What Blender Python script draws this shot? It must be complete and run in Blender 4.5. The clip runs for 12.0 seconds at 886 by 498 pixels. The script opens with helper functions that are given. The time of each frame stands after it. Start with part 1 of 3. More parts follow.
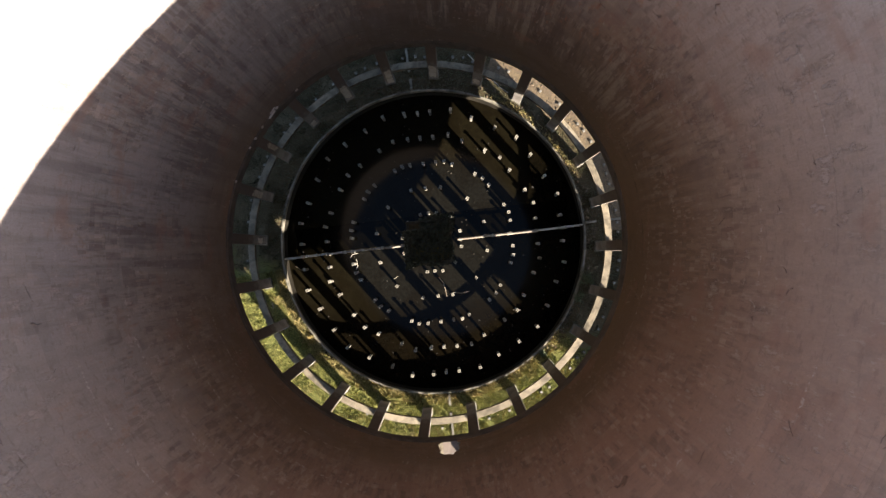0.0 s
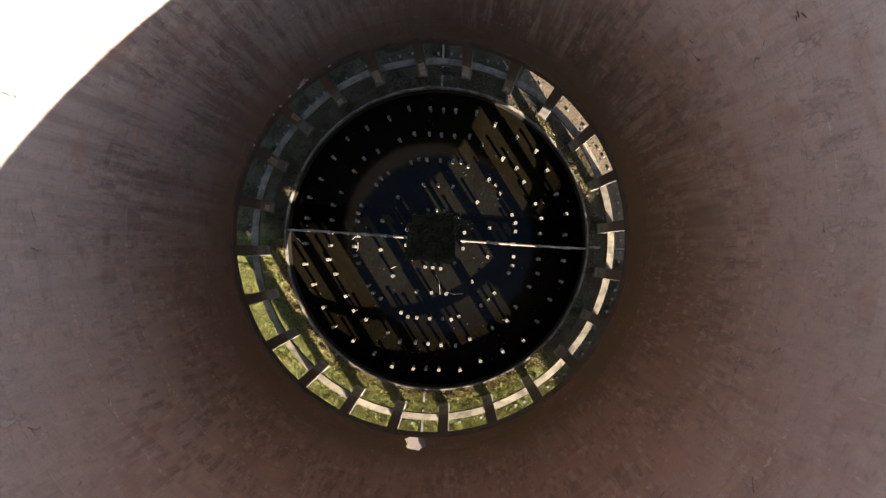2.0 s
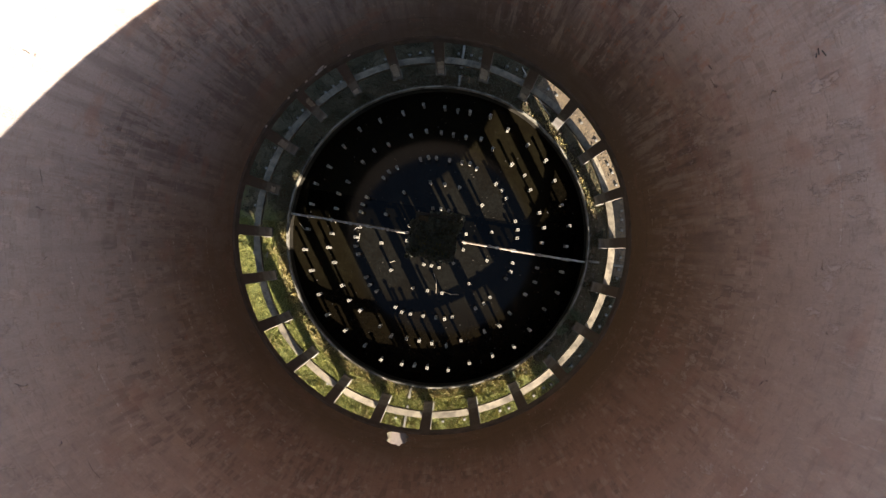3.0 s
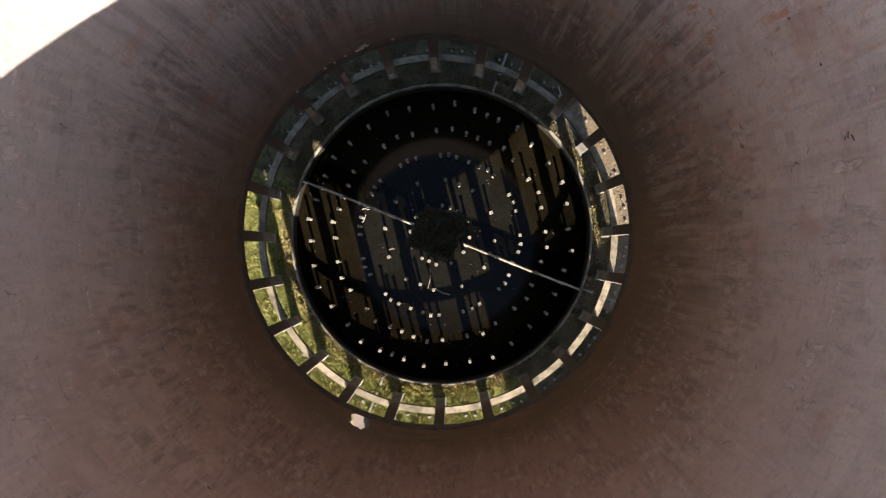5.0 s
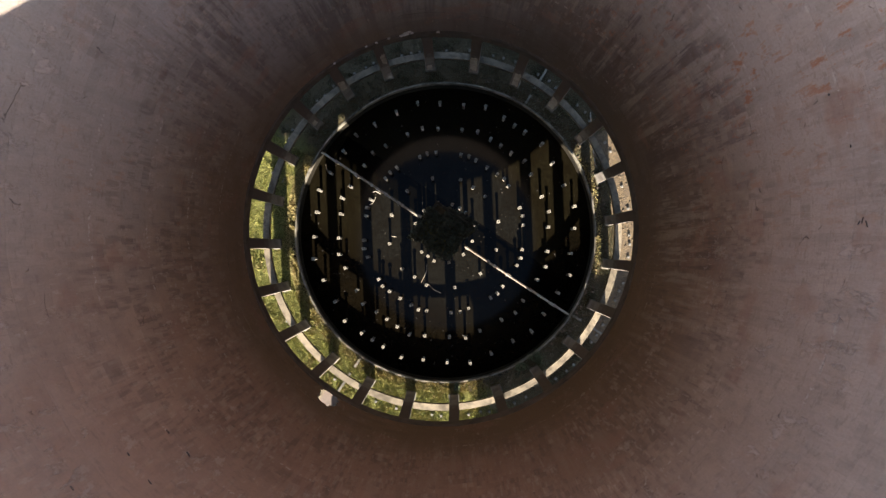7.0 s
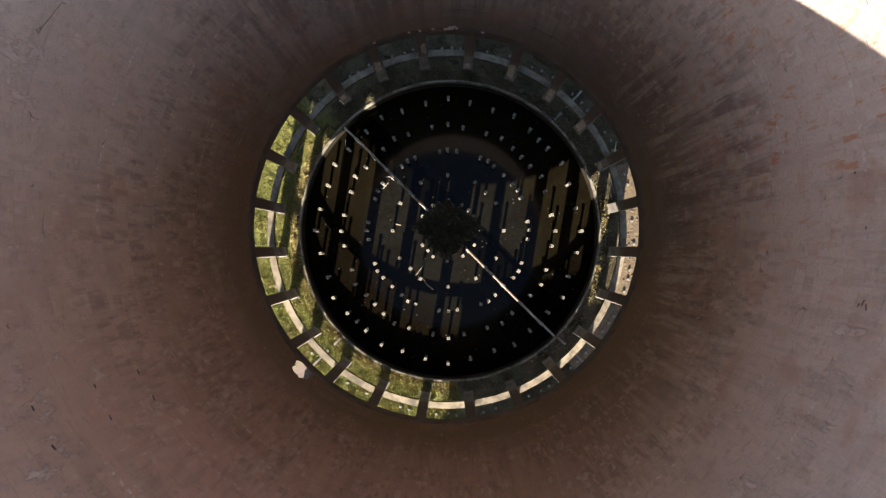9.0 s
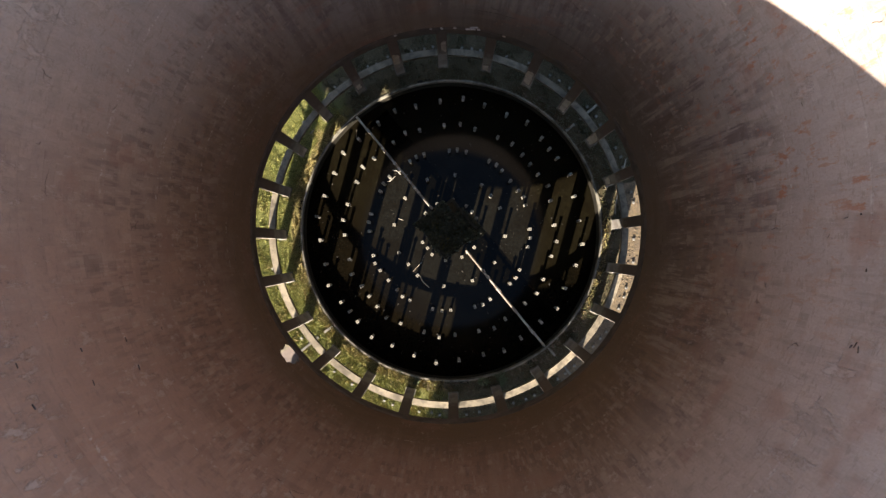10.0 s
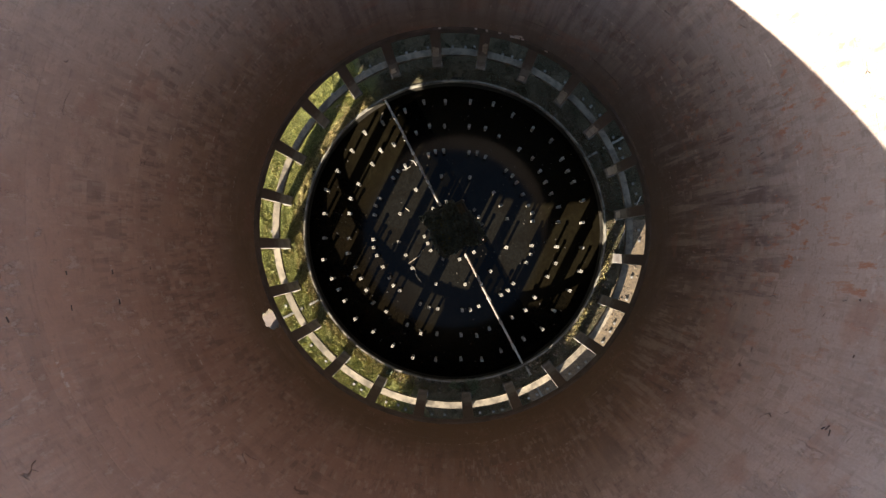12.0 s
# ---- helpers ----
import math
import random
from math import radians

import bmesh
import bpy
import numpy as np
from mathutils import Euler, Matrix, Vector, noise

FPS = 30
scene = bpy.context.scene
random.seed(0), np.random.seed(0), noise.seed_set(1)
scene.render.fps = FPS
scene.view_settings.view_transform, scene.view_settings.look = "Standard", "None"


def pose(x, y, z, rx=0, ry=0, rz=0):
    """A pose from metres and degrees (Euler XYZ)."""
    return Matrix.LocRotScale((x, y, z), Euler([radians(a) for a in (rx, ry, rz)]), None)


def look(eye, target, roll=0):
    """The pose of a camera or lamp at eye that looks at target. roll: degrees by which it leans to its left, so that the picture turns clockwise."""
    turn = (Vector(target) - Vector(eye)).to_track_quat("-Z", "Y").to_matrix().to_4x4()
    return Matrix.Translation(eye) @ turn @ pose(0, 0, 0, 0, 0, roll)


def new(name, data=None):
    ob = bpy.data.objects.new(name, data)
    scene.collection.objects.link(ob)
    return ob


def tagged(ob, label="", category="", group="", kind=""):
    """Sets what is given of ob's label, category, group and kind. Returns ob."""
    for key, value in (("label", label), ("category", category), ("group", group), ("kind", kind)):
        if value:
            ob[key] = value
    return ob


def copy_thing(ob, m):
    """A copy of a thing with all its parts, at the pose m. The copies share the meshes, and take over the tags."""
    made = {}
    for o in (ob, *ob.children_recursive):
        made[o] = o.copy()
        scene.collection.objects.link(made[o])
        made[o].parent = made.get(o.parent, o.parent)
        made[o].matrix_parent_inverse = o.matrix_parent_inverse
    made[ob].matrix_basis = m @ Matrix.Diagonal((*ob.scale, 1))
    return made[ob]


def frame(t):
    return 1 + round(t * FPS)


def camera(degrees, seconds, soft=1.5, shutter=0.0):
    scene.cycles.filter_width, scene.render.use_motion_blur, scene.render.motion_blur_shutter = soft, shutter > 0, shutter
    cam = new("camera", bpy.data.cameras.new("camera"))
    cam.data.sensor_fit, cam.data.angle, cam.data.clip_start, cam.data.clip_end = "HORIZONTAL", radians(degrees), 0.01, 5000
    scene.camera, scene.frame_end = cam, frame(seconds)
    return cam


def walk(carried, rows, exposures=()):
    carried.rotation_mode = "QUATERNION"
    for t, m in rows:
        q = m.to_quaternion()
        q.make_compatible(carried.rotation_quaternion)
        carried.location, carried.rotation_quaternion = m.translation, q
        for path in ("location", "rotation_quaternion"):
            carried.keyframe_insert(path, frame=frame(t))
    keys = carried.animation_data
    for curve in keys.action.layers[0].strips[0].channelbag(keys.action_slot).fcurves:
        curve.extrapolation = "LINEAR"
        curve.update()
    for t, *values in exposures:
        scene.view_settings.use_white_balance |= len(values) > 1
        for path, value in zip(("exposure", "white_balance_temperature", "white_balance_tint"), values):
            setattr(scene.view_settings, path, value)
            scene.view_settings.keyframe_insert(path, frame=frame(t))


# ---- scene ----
# A disused cooling tower seen straight down from over its mouth: the camera hangs there, rises a little and turns.
# seconds, then the numbers of pose()
PATH = [
    (0.0, 1.314, -0.822, 44.437, 0.175, 0.890, -6.50),
    (0.5, 1.296, -0.794, 44.486, 0.152, 0.888, -4.79),
    (1.0, 1.267, -0.768, 44.523, 0.131, 0.885, -1.49),
    (1.5, 1.253, -0.777, 44.556, 0.135, 0.877, 1.18),
    (2.0, 1.236, -0.777, 44.609, 0.144, 0.884, 3.77),
    (2.5, 1.229, -0.775, 44.654, 0.151, 0.893, 6.59),
    (3.0, 1.235, -0.766, 44.701, 0.153, 0.902, 9.53),
    (5.0, 1.174, -0.738, 44.936, 0.109, 0.866, 21.53),
    (5.5, 1.137, -0.722, 45.000, 0.072, 0.862, 24.50),
    (6.0, 1.142, -0.716, 45.015, 0.080, 0.875, 27.47),
    (6.5, 1.128, -0.715, 45.025, 0.073, 0.880, 30.42),
    (7.0, 1.125, -0.715, 45.037, 0.058, 0.880, 33.43),
    (9.0, 1.081, -0.704, 44.992, -0.029, 0.917, 44.92),
    (9.5, 1.083, -0.691, 44.971, -0.037, 0.923, 47.79),
    (10.0, 1.083, -0.677, 44.944, -0.040, 0.918, 50.72),
    (10.5, 1.068, -0.665, 44.940, -0.037, 0.913, 53.74),
    (11.0, 1.070, -0.654, 44.912, -0.040, 0.917, 56.77),
    (11.5, 1.065, -0.645, 44.877, -0.054, 0.913, 59.69),
    (12.0, 1.049, -0.636, 44.870, -0.063, 0.915, 62.54),
]
cam = camera(70.0, 12.0, soft=1.4)
walk(cam, [(row[0], pose(*row[1:])) for row in PATH])

# ---- light ----
SUN_TURN = 35.7      # the light travels this far anticlockwise of +y
SUN_HIGH = 28.35
world = bpy.data.worlds.new("sky")
world.use_nodes = True
scene.world = world
wn = world.node_tree
sky = wn.nodes.new("ShaderNodeTexSky")
sky.sky_type = "NISHITA"
sky.sun_disc = False
sky.sun_elevation = radians(SUN_HIGH)
sky.sun_rotation = radians(180 - SUN_TURN)
wn.links.new(sky.outputs["Color"], wn.nodes["Background"].inputs["Color"])
wn.nodes["Background"].inputs["Strength"].default_value = 0.075
sun = new("sun", bpy.data.lights.new("sun", "SUN"))
sun.data.energy, sun.data.angle, sun.data.color = 5.0, radians(0.55), (1.0, 0.93, 0.82)
TO_SUN = Vector((math.sin(radians(SUN_TURN)), -math.cos(radians(SUN_TURN)), math.tan(radians(SUN_HIGH))))
sun.matrix_world = look(TO_SUN * 80, (0, 0, 0))
scene.view_settings.exposure = 3.05


# ---- main sizes of the tower ----
Z_EDGE, Z_BEAM, Z_RIM = 7.2, 8.15, 35.0
R_EDGE, R_THROAT, Z_THROAT, R_RIM = 11.55, 11.42, 27.0, 11.62
LIFTS = 27
LIFT_H = (Z_RIM - Z_BEAM) / LIFTS

# ---- materials ----
class Nodes:
    """A short way to write node trees."""

    def __init__(self, name, rough=0.85):
        self.m = bpy.data.materials.new(name)
        self.m.use_nodes = True
        self.t = self.m.node_tree
        self.b = self.t.nodes["Principled BSDF"]
        self.b.inputs["Roughness"].default_value = rough

    def node(self, kind, **sets):
        n = self.t.nodes.new("ShaderNode" + kind)
        for key, value in sets.items():
            setattr(n, key, value)
        return n

    def put(self, sock, value):
        if isinstance(value, bpy.types.NodeSocket):
            self.t.links.new(value, sock)
        elif isinstance(value, tuple) and len(value) == 3 and sock.type == "RGBA":
            sock.default_value = (*value, 1)
        else:
            sock.default_value = value

    def coords(self, which="Object", scale=(1, 1, 1), turn=0.0):
        tc = self.node("TexCoord")
        mp = self.node("Mapping")
        mp.inputs["Scale"].default_value = scale
        mp.inputs["Rotation"].default_value = (0, 0, turn)
        self.t.links.new(tc.outputs[which], mp.inputs["Vector"])
        return mp.outputs["Vector"]

    def noise(self, vec, scale, detail=4.0, rough=0.55, warp=0.0):
        n = self.node("TexNoise")
        self.put(n.inputs["Vector"], vec)
        n.inputs["Scale"].default_value = scale
        n.inputs["Detail"].default_value = detail
        n.inputs["Roughness"].default_value = rough
        n.inputs["Distortion"].default_value = warp
        return n.outputs["Fac"]

    def span(self, value, lo, hi, a=0.0, b=1.0):
        n = self.node("MapRange")
        n.interpolation_type = "SMOOTHSTEP"
        for key, v in (("Value", value), ("From Min", lo), ("From Max", hi), ("To Min", a), ("To Max", b)):
            self.put(n.inputs[key], v)
        return n.outputs["Result"]

    def math(self, op, a, b=0.0):
        n = self.node("Math", operation=op)
        self.put(n.inputs[0], a)
        self.put(n.inputs[1], b)
        return n.outputs[0]

    def mix(self, fac, a, b, blend="MIX"):
        n = self.node("Mix", data_type="RGBA", blend_type=blend)
        self.put(n.inputs[0], fac)
        self.put(n.inputs[6], a)
        self.put(n.inputs[7], b)
        return n.outputs[2]

    def bump(self, height, strength=0.3, dist=0.02):
        n = self.node("Bump")
        n.inputs["Strength"].default_value = strength
        n.inputs["Distance"].default_value = dist
        self.put(n.inputs["Height"], height)
        self.t.links.new(n.outputs["Normal"], self.b.inputs["Normal"])

    def colour(self, c):
        self.put(self.b.inputs["Base Color"], c)
        return self.m


def shell_concrete():
    """Old shuttered concrete: washed by rain, sooted in rows of boards, peeling higher up."""
    k = Nodes("shell_concrete", 0.9)
    k.b.inputs["Specular IOR Level"].default_value = 0.06
    v = k.coords("Object")
    uv = k.coords("UV")
    place = k.node("SeparateXYZ")
    k.put(place.inputs[0], uv)
    along, high = place.outputs[0], place.outputs[1]
    xyz = k.node("SeparateXYZ")
    k.put(xyz.inputs[0], v)

    def rows(height, sideways):
        """A field of upright bars that begins anew at each row of boards."""
        row = k.math("FLOOR", k.math("DIVIDE", high, height))
        join = k.node("CombineXYZ")
        k.put(join.inputs[0], k.math("MULTIPLY", xyz.outputs[0], sideways))
        k.put(join.inputs[1], k.math("MULTIPLY", xyz.outputs[1], sideways))
        k.put(join.inputs[2], k.math("ADD", k.math("MULTIPLY", row, 7.3), k.math("MULTIPLY", high, 0.25)))
        return join.outputs[0]

    def stretch(centre, wide, amount):
        """A stretch of the wall round one place along it."""
        away = k.math("ABSOLUTE", k.math("SUBTRACT", along, centre))
        away = k.math("MINIMUM", away, k.math("SUBTRACT", 66.6, away))
        return k.span(k.math("ADD", away, k.math("MULTIPLY", mid, 4.0)), wide * 0.5, wide + 2.0, amount, 0.0)

    big = k.noise(v, 0.13, 3)
    upright = k.coords("Object", (1.0, 1.0, 0.55))
    mid = k.noise(upright, 0.8, 7, 0.62, 0.2)
    mottle = k.noise(upright, 3.6, 8, 0.7)
    grain = k.noise(upright, 15.0, 4, 0.65)
    base = k.mix(k.span(big, 0.36, 0.64), (0.199, 0.127, 0.088), (0.254, 0.178, 0.134))
    base = k.mix(k.span(mid, 0.42, 0.60, 0.0, 0.85), base, (0.292, 0.187, 0.123))
    base = k.mix(k.span(mottle, 0.38, 0.68, 0.0, 0.6), base, (0.161, 0.107, 0.080))
    # higher up the skin turns a paler, cooler grey: skylight put into the colour
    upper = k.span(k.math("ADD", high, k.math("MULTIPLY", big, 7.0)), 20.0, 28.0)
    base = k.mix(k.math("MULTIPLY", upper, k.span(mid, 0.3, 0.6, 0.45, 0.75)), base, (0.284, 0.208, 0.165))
    # greyer stretches: more skylight and less warm bounce, put into the colour
    for centre, amount in ((31.0, 0.75), (17.0, 0.75)):
        cool_side = k.math("MULTIPLY", stretch(centre, 12.0, amount), k.span(high, 12.0, 22.0, 0.35, 1.0))
        base = k.mix(cool_side, base, (0.256, 0.217, 0.190))
    pale_side = k.math("MULTIPLY", stretch(7.0, 9.0, 0.6), k.span(k.math("ADD", high, k.math("MULTIPLY", mid, 5.0)), 23.0, 29.0))
    base = k.mix(pale_side, base, (0.335, 0.258, 0.212))
    # brown blotches at the foot: the fall of light down the wall, put into the colour
    foot_tone = k.math("MULTIPLY", k.span(k.math("ADD", high, k.math("MULTIPLY", mottle, 8.0)), 15.0, 27.0, 0.85, 0.0), k.span(mid, 0.35, 0.6, 0.6, 1.0))
    base = k.mix(foot_tone, base, (0.150, 0.096, 0.058))
    # one side is browner and darker, low down
    brown_side = k.math("MULTIPLY", stretch(59.5, 11.0, 0.75), k.span(high, 17.0, 28.0, 1.0, 0.0))
    base = k.mix(brown_side, base, (0.140, 0.086, 0.050))
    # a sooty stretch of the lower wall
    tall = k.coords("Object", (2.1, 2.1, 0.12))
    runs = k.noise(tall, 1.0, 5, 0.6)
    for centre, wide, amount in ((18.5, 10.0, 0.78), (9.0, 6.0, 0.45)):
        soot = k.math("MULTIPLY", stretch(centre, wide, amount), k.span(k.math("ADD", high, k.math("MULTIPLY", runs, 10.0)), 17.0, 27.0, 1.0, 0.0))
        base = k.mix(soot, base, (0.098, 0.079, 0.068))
    # greyer away from the sun, redder sunward: skylight and warm bounce put into the colour
    sky_grey = k.math("MULTIPLY", stretch(26.5, 11.0, 0.8), k.span(high, 9.0, 14.0, 0.3, 1.0))
    base = k.mix(sky_grey, base, k.mix(k.span(runs, 0.42, 0.58), (0.236, 0.204, 0.194), (0.172, 0.149, 0.142)))
    base = k.mix(k.math("MULTIPLY", stretch(53.0, 14.0, 0.8), k.span(high, 11.0, 16.0)), base, (0.256, 0.146, 0.100))
    # broad dark runs and pale washed stripes, in groups
    middle = k.math("MULTIPLY", k.span(high, 9.5, 14.0), k.span(k.math("ADD", high, k.math("MULTIPLY", mottle, 5.0)), 23.0, 27.0, 1.0, 0.25))
    streaky = k.math("ADD", k.math("MAXIMUM", stretch(10.0, 11.0, 0.75), stretch(28.0, 8.0, 0.2)), 0.25)
    group = k.math("MULTIPLY", k.math("MULTIPLY", k.span(k.noise(v, 0.21, 3), 0.34, 0.52), middle), streaky)
    base = k.mix(k.math("MULTIPLY", k.math("MULTIPLY", k.span(runs, 0.50, 0.60), group), 0.75), base, (0.088, 0.062, 0.052))
    base = k.mix(k.math("MULTIPLY", k.math("MULTIPLY", k.span(runs, 0.38, 0.47, 1.0, 0.0), group), 0.58), base, (0.300, 0.230, 0.180))
    # marks of the shuttering boards, row upon row
    for height, side, dark, pale, seed in ((1.05, 2.6, 0.42, 0.36, 0.33), (0.53, 5.5, 0.36, 0.36, 0.5)):
        bars = k.noise(rows(height, side), 1.0, 2, 0.5)
        where = k.math("MULTIPLY", k.span(k.noise(v, seed, 3), 0.46, 0.58), k.span(high, 11.0, 15.0))
        where = k.math("MULTIPLY", where, k.span(k.math("ADD", high, k.math("MULTIPLY", big, 8.0)), 26.0, 31.0, 1.0, 0.3))
        base = k.mix(k.math("MULTIPLY", k.math("MULTIPLY", k.span(bars, 0.54, 0.60), where), dark), base, (0.105, 0.072, 0.054))
        base = k.mix(k.math("MULTIPLY", k.math("MULTIPLY", k.span(bars, 0.36, 0.42, 1.0, 0.0), where), pale), base, (0.330, 0.250, 0.195))
    br = k.node("TexBrick")
    k.put(br.inputs["Vector"], uv)
    for key, value in (("Scale", 1.0), ("Mortar Size", 0.014), ("Mortar Smooth", 0.8), ("Brick Width", 66.6 / 60), ("Row Height", 0.53)):
        br.inputs[key].default_value = value
    br.inputs["Color1"].default_value = (0.88, 0.88, 0.88, 1)
    br.inputs["Color2"].default_value = (1.10, 1.09, 1.08, 1)
    br.inputs["Mortar"].default_value = (0.84, 0.84, 0.84, 1)
    base = k.mix(k.span(k.noise(v, 0.4, 4), 0.46, 0.62, 0.0, 0.8), base, k.mix(1.0, base, br.outputs["Color"], "MULTIPLY"))
    # small rubbed marks, flat and upright
    rub = k.noise(k.coords("Object", (2.6, 2.6, 5.0)), 1.0, 5, 0.65)
    base = k.mix(k.span(rub, 0.55, 0.66, 0.0, 0.30), base, (0.118, 0.082, 0.062))
    scuff = k.noise(k.coords("Object", (6.0, 6.0, 1.6)), 1.0, 4, 0.6)
    worn = k.math("MULTIPLY", k.span(scuff, 0.60, 0.68), k.span(k.noise(v, 0.45, 3), 0.45, 0.58))
    base = k.mix(k.math("MULTIPLY", worn, 0.42), base, (0.340, 0.270, 0.220))
    # rust in flecks, in some stretches of the wall
    flecks = k.noise(k.coords("Object", (2.9, 2.9, 0.95)), 1.0, 6, 0.68)
    region = k.math("MULTIPLY", k.math("ADD", stretch(12.0, 9.0, 1.0), k.span(k.noise(v, 0.16, 2), 0.56, 0.64, 0.0, 0.5)), k.span(high, 12.0, 18.0))
    rust = k.math("MULTIPLY", k.span(flecks, 0.555, 0.65), region)
    base = k.mix(k.math("MULTIPLY", rust, 0.62), base, (0.262, 0.120, 0.066))
    red = k.span(k.noise(v, 0.45, 4, 0.6), 0.55, 0.68, 0.0, 0.45)
    base = k.mix(red, base, (0.225, 0.122, 0.084))
    # peeled patches; shade below their edges is painted as a dark lower lip
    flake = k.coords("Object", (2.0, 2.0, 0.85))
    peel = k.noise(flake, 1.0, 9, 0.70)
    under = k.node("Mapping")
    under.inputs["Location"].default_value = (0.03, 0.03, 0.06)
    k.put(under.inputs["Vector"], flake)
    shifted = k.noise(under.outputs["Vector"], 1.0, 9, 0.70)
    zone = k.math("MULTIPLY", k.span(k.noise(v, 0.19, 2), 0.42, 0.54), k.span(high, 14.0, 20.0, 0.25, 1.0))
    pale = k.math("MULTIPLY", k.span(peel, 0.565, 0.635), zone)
    lip_shade = k.math("MULTIPLY", k.math("MULTIPLY", k.span(shifted, 0.565, 0.585), k.span(peel, 0.565, 0.58, 1.0, 0.0)), zone)
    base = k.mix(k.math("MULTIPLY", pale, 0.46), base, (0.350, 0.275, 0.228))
    base = k.mix(k.math("MULTIPLY", lip_shade, 0.2), base, (0.085, 0.058, 0.046))
    # pale chips strewn along some lift joints
    lift = k.math("FRACT", k.math("DIVIDE", k.math("SUBTRACT", high, Z_BEAM), LIFT_H * 4))
    near = k.span(k.math("ABSOLUTE", k.math("SUBTRACT", k.math("ADD", lift, k.math("MULTIPLY", mid, 0.02)), 0.51)), 0.470, 0.495)
    chip = k.math("MULTIPLY", k.math("MULTIPLY", near, k.span(k.noise(upright, 6.0, 4), 0.54, 0.61)), k.span(k.noise(v, 0.17, 2), 0.46, 0.54))
    base = k.mix(k.math("MULTIPLY", chip, 0.62), base, (0.385, 0.315, 0.262))
    # short cracks, broken up
    vor = k.node("TexVoronoi", feature="DISTANCE_TO_EDGE")
    wob = k.node("Mix", data_type="VECTOR")
    wob.inputs[0].default_value = 0.25
    nz = k.node("TexNoise")
    k.put(nz.inputs["Vector"], v)
    nz.inputs["Scale"].default_value = 1.7
    k.put(wob.inputs[4], v)
    k.put(wob.inputs[5], nz.outputs["Color"])
    k.put(vor.inputs["Vector"], wob.outputs[1])
    vor.inputs["Scale"].default_value = 0.8
    crack = k.math("MULTIPLY", k.span(vor.outputs["Distance"], 0.004, 0.012, 1.0, 0.0), k.span(k.noise(v, 0.8, 4), 0.62, 0.67))
    base = k.mix(k.math("MULTIPLY", crack, 0.5), base, (0.045, 0.032, 0.026))
    base = k.mix(k.span(grain, 0.3, 0.75, 0.0, 0.25), base, (0.149, 0.105, 0.080))
    oi = k.node("ObjectInfo")
    base = k.mix(1.0, base, k.mix(oi.outputs["Random"], (0.975, 0.975, 0.975), (1.025, 1.02, 1.02)), "MULTIPLY")
    h = k.math("ADD", k.math("MULTIPLY", grain, 0.25), k.math("ADD", k.math("MULTIPLY", mid, 0.7), k.math("MULTIPLY", crack, -1.0)))
    h = k.math("ADD", h, k.math("ADD", k.math("MULTIPLY", pale, -0.35), k.math("MULTIPLY", mottle, 0.6)))
    k.bump(h, 0.8, 0.06)
    return k.colour(base)


def concrete(name, tone, dark, scale=3.0, rough=0.9, shine=0.3):
    k = Nodes(name, rough)
    k.b.inputs["Specular IOR Level"].default_value = shine
    v = k.coords("Object")
    oi = k.node("ObjectInfo")
    stain = k.noise(v, scale * 0.5, 5, 0.65, 0.4)
    grain = k.noise(v, scale * 7, 4, 0.7)
    c = k.mix(k.span(stain, 0.35, 0.7), tone, dark)
    c = k.mix(k.span(grain, 0.35, 0.8, 0.0, 0.4), c, dark)
    c = k.mix(1.0, c, k.mix(oi.outputs["Random"], (0.78, 0.78, 0.78), (1.12, 1.11, 1.1)), "MULTIPLY")
    k.bump(k.math("ADD", stain, k.math("MULTIPLY", grain, 0.5)), 0.5, 0.02)
    return k.colour(c)


def column_concrete():
    """Grey concrete, dark brown towards the top with a ragged edge."""
    k = Nodes("column_concrete", 0.9)
    k.b.inputs["Specular IOR Level"].default_value = 0.2
    v = k.coords("Object")
    sep = k.node("SeparateXYZ")
    k.put(sep.inputs[0], v)
    oi = k.node("ObjectInfo")
    stain = k.noise(v, 0.9, 5, 0.65, 0.4)
    grain = k.noise(v, 11.0, 4, 0.7)
    c = k.mix(k.span(stain, 0.35, 0.7), (0.205, 0.180, 0.155), (0.115, 0.095, 0.080))
    ragged = k.math("ADD", sep.outputs[2], k.math("MULTIPLY", k.noise(k.coords("Object", (3, 3, 0.8)), 1.0, 4, 0.6), 3.0))
    c = k.mix(k.span(ragged, 4.4, 5.6, 0.0, 0.85), c, (0.085, 0.062, 0.050))
    c = k.mix(k.span(grain, 0.35, 0.8, 0.0, 0.4), c, (0.07, 0.056, 0.046))
    c = k.mix(1.0, c, k.mix(oi.outputs["Random"], (0.78, 0.78, 0.78), (1.12, 1.11, 1.1)), "MULTIPLY")
    k.bump(k.math("ADD", stain, k.math("MULTIPLY", grain, 0.5)), 0.5, 0.02)
    return k.colour(c)


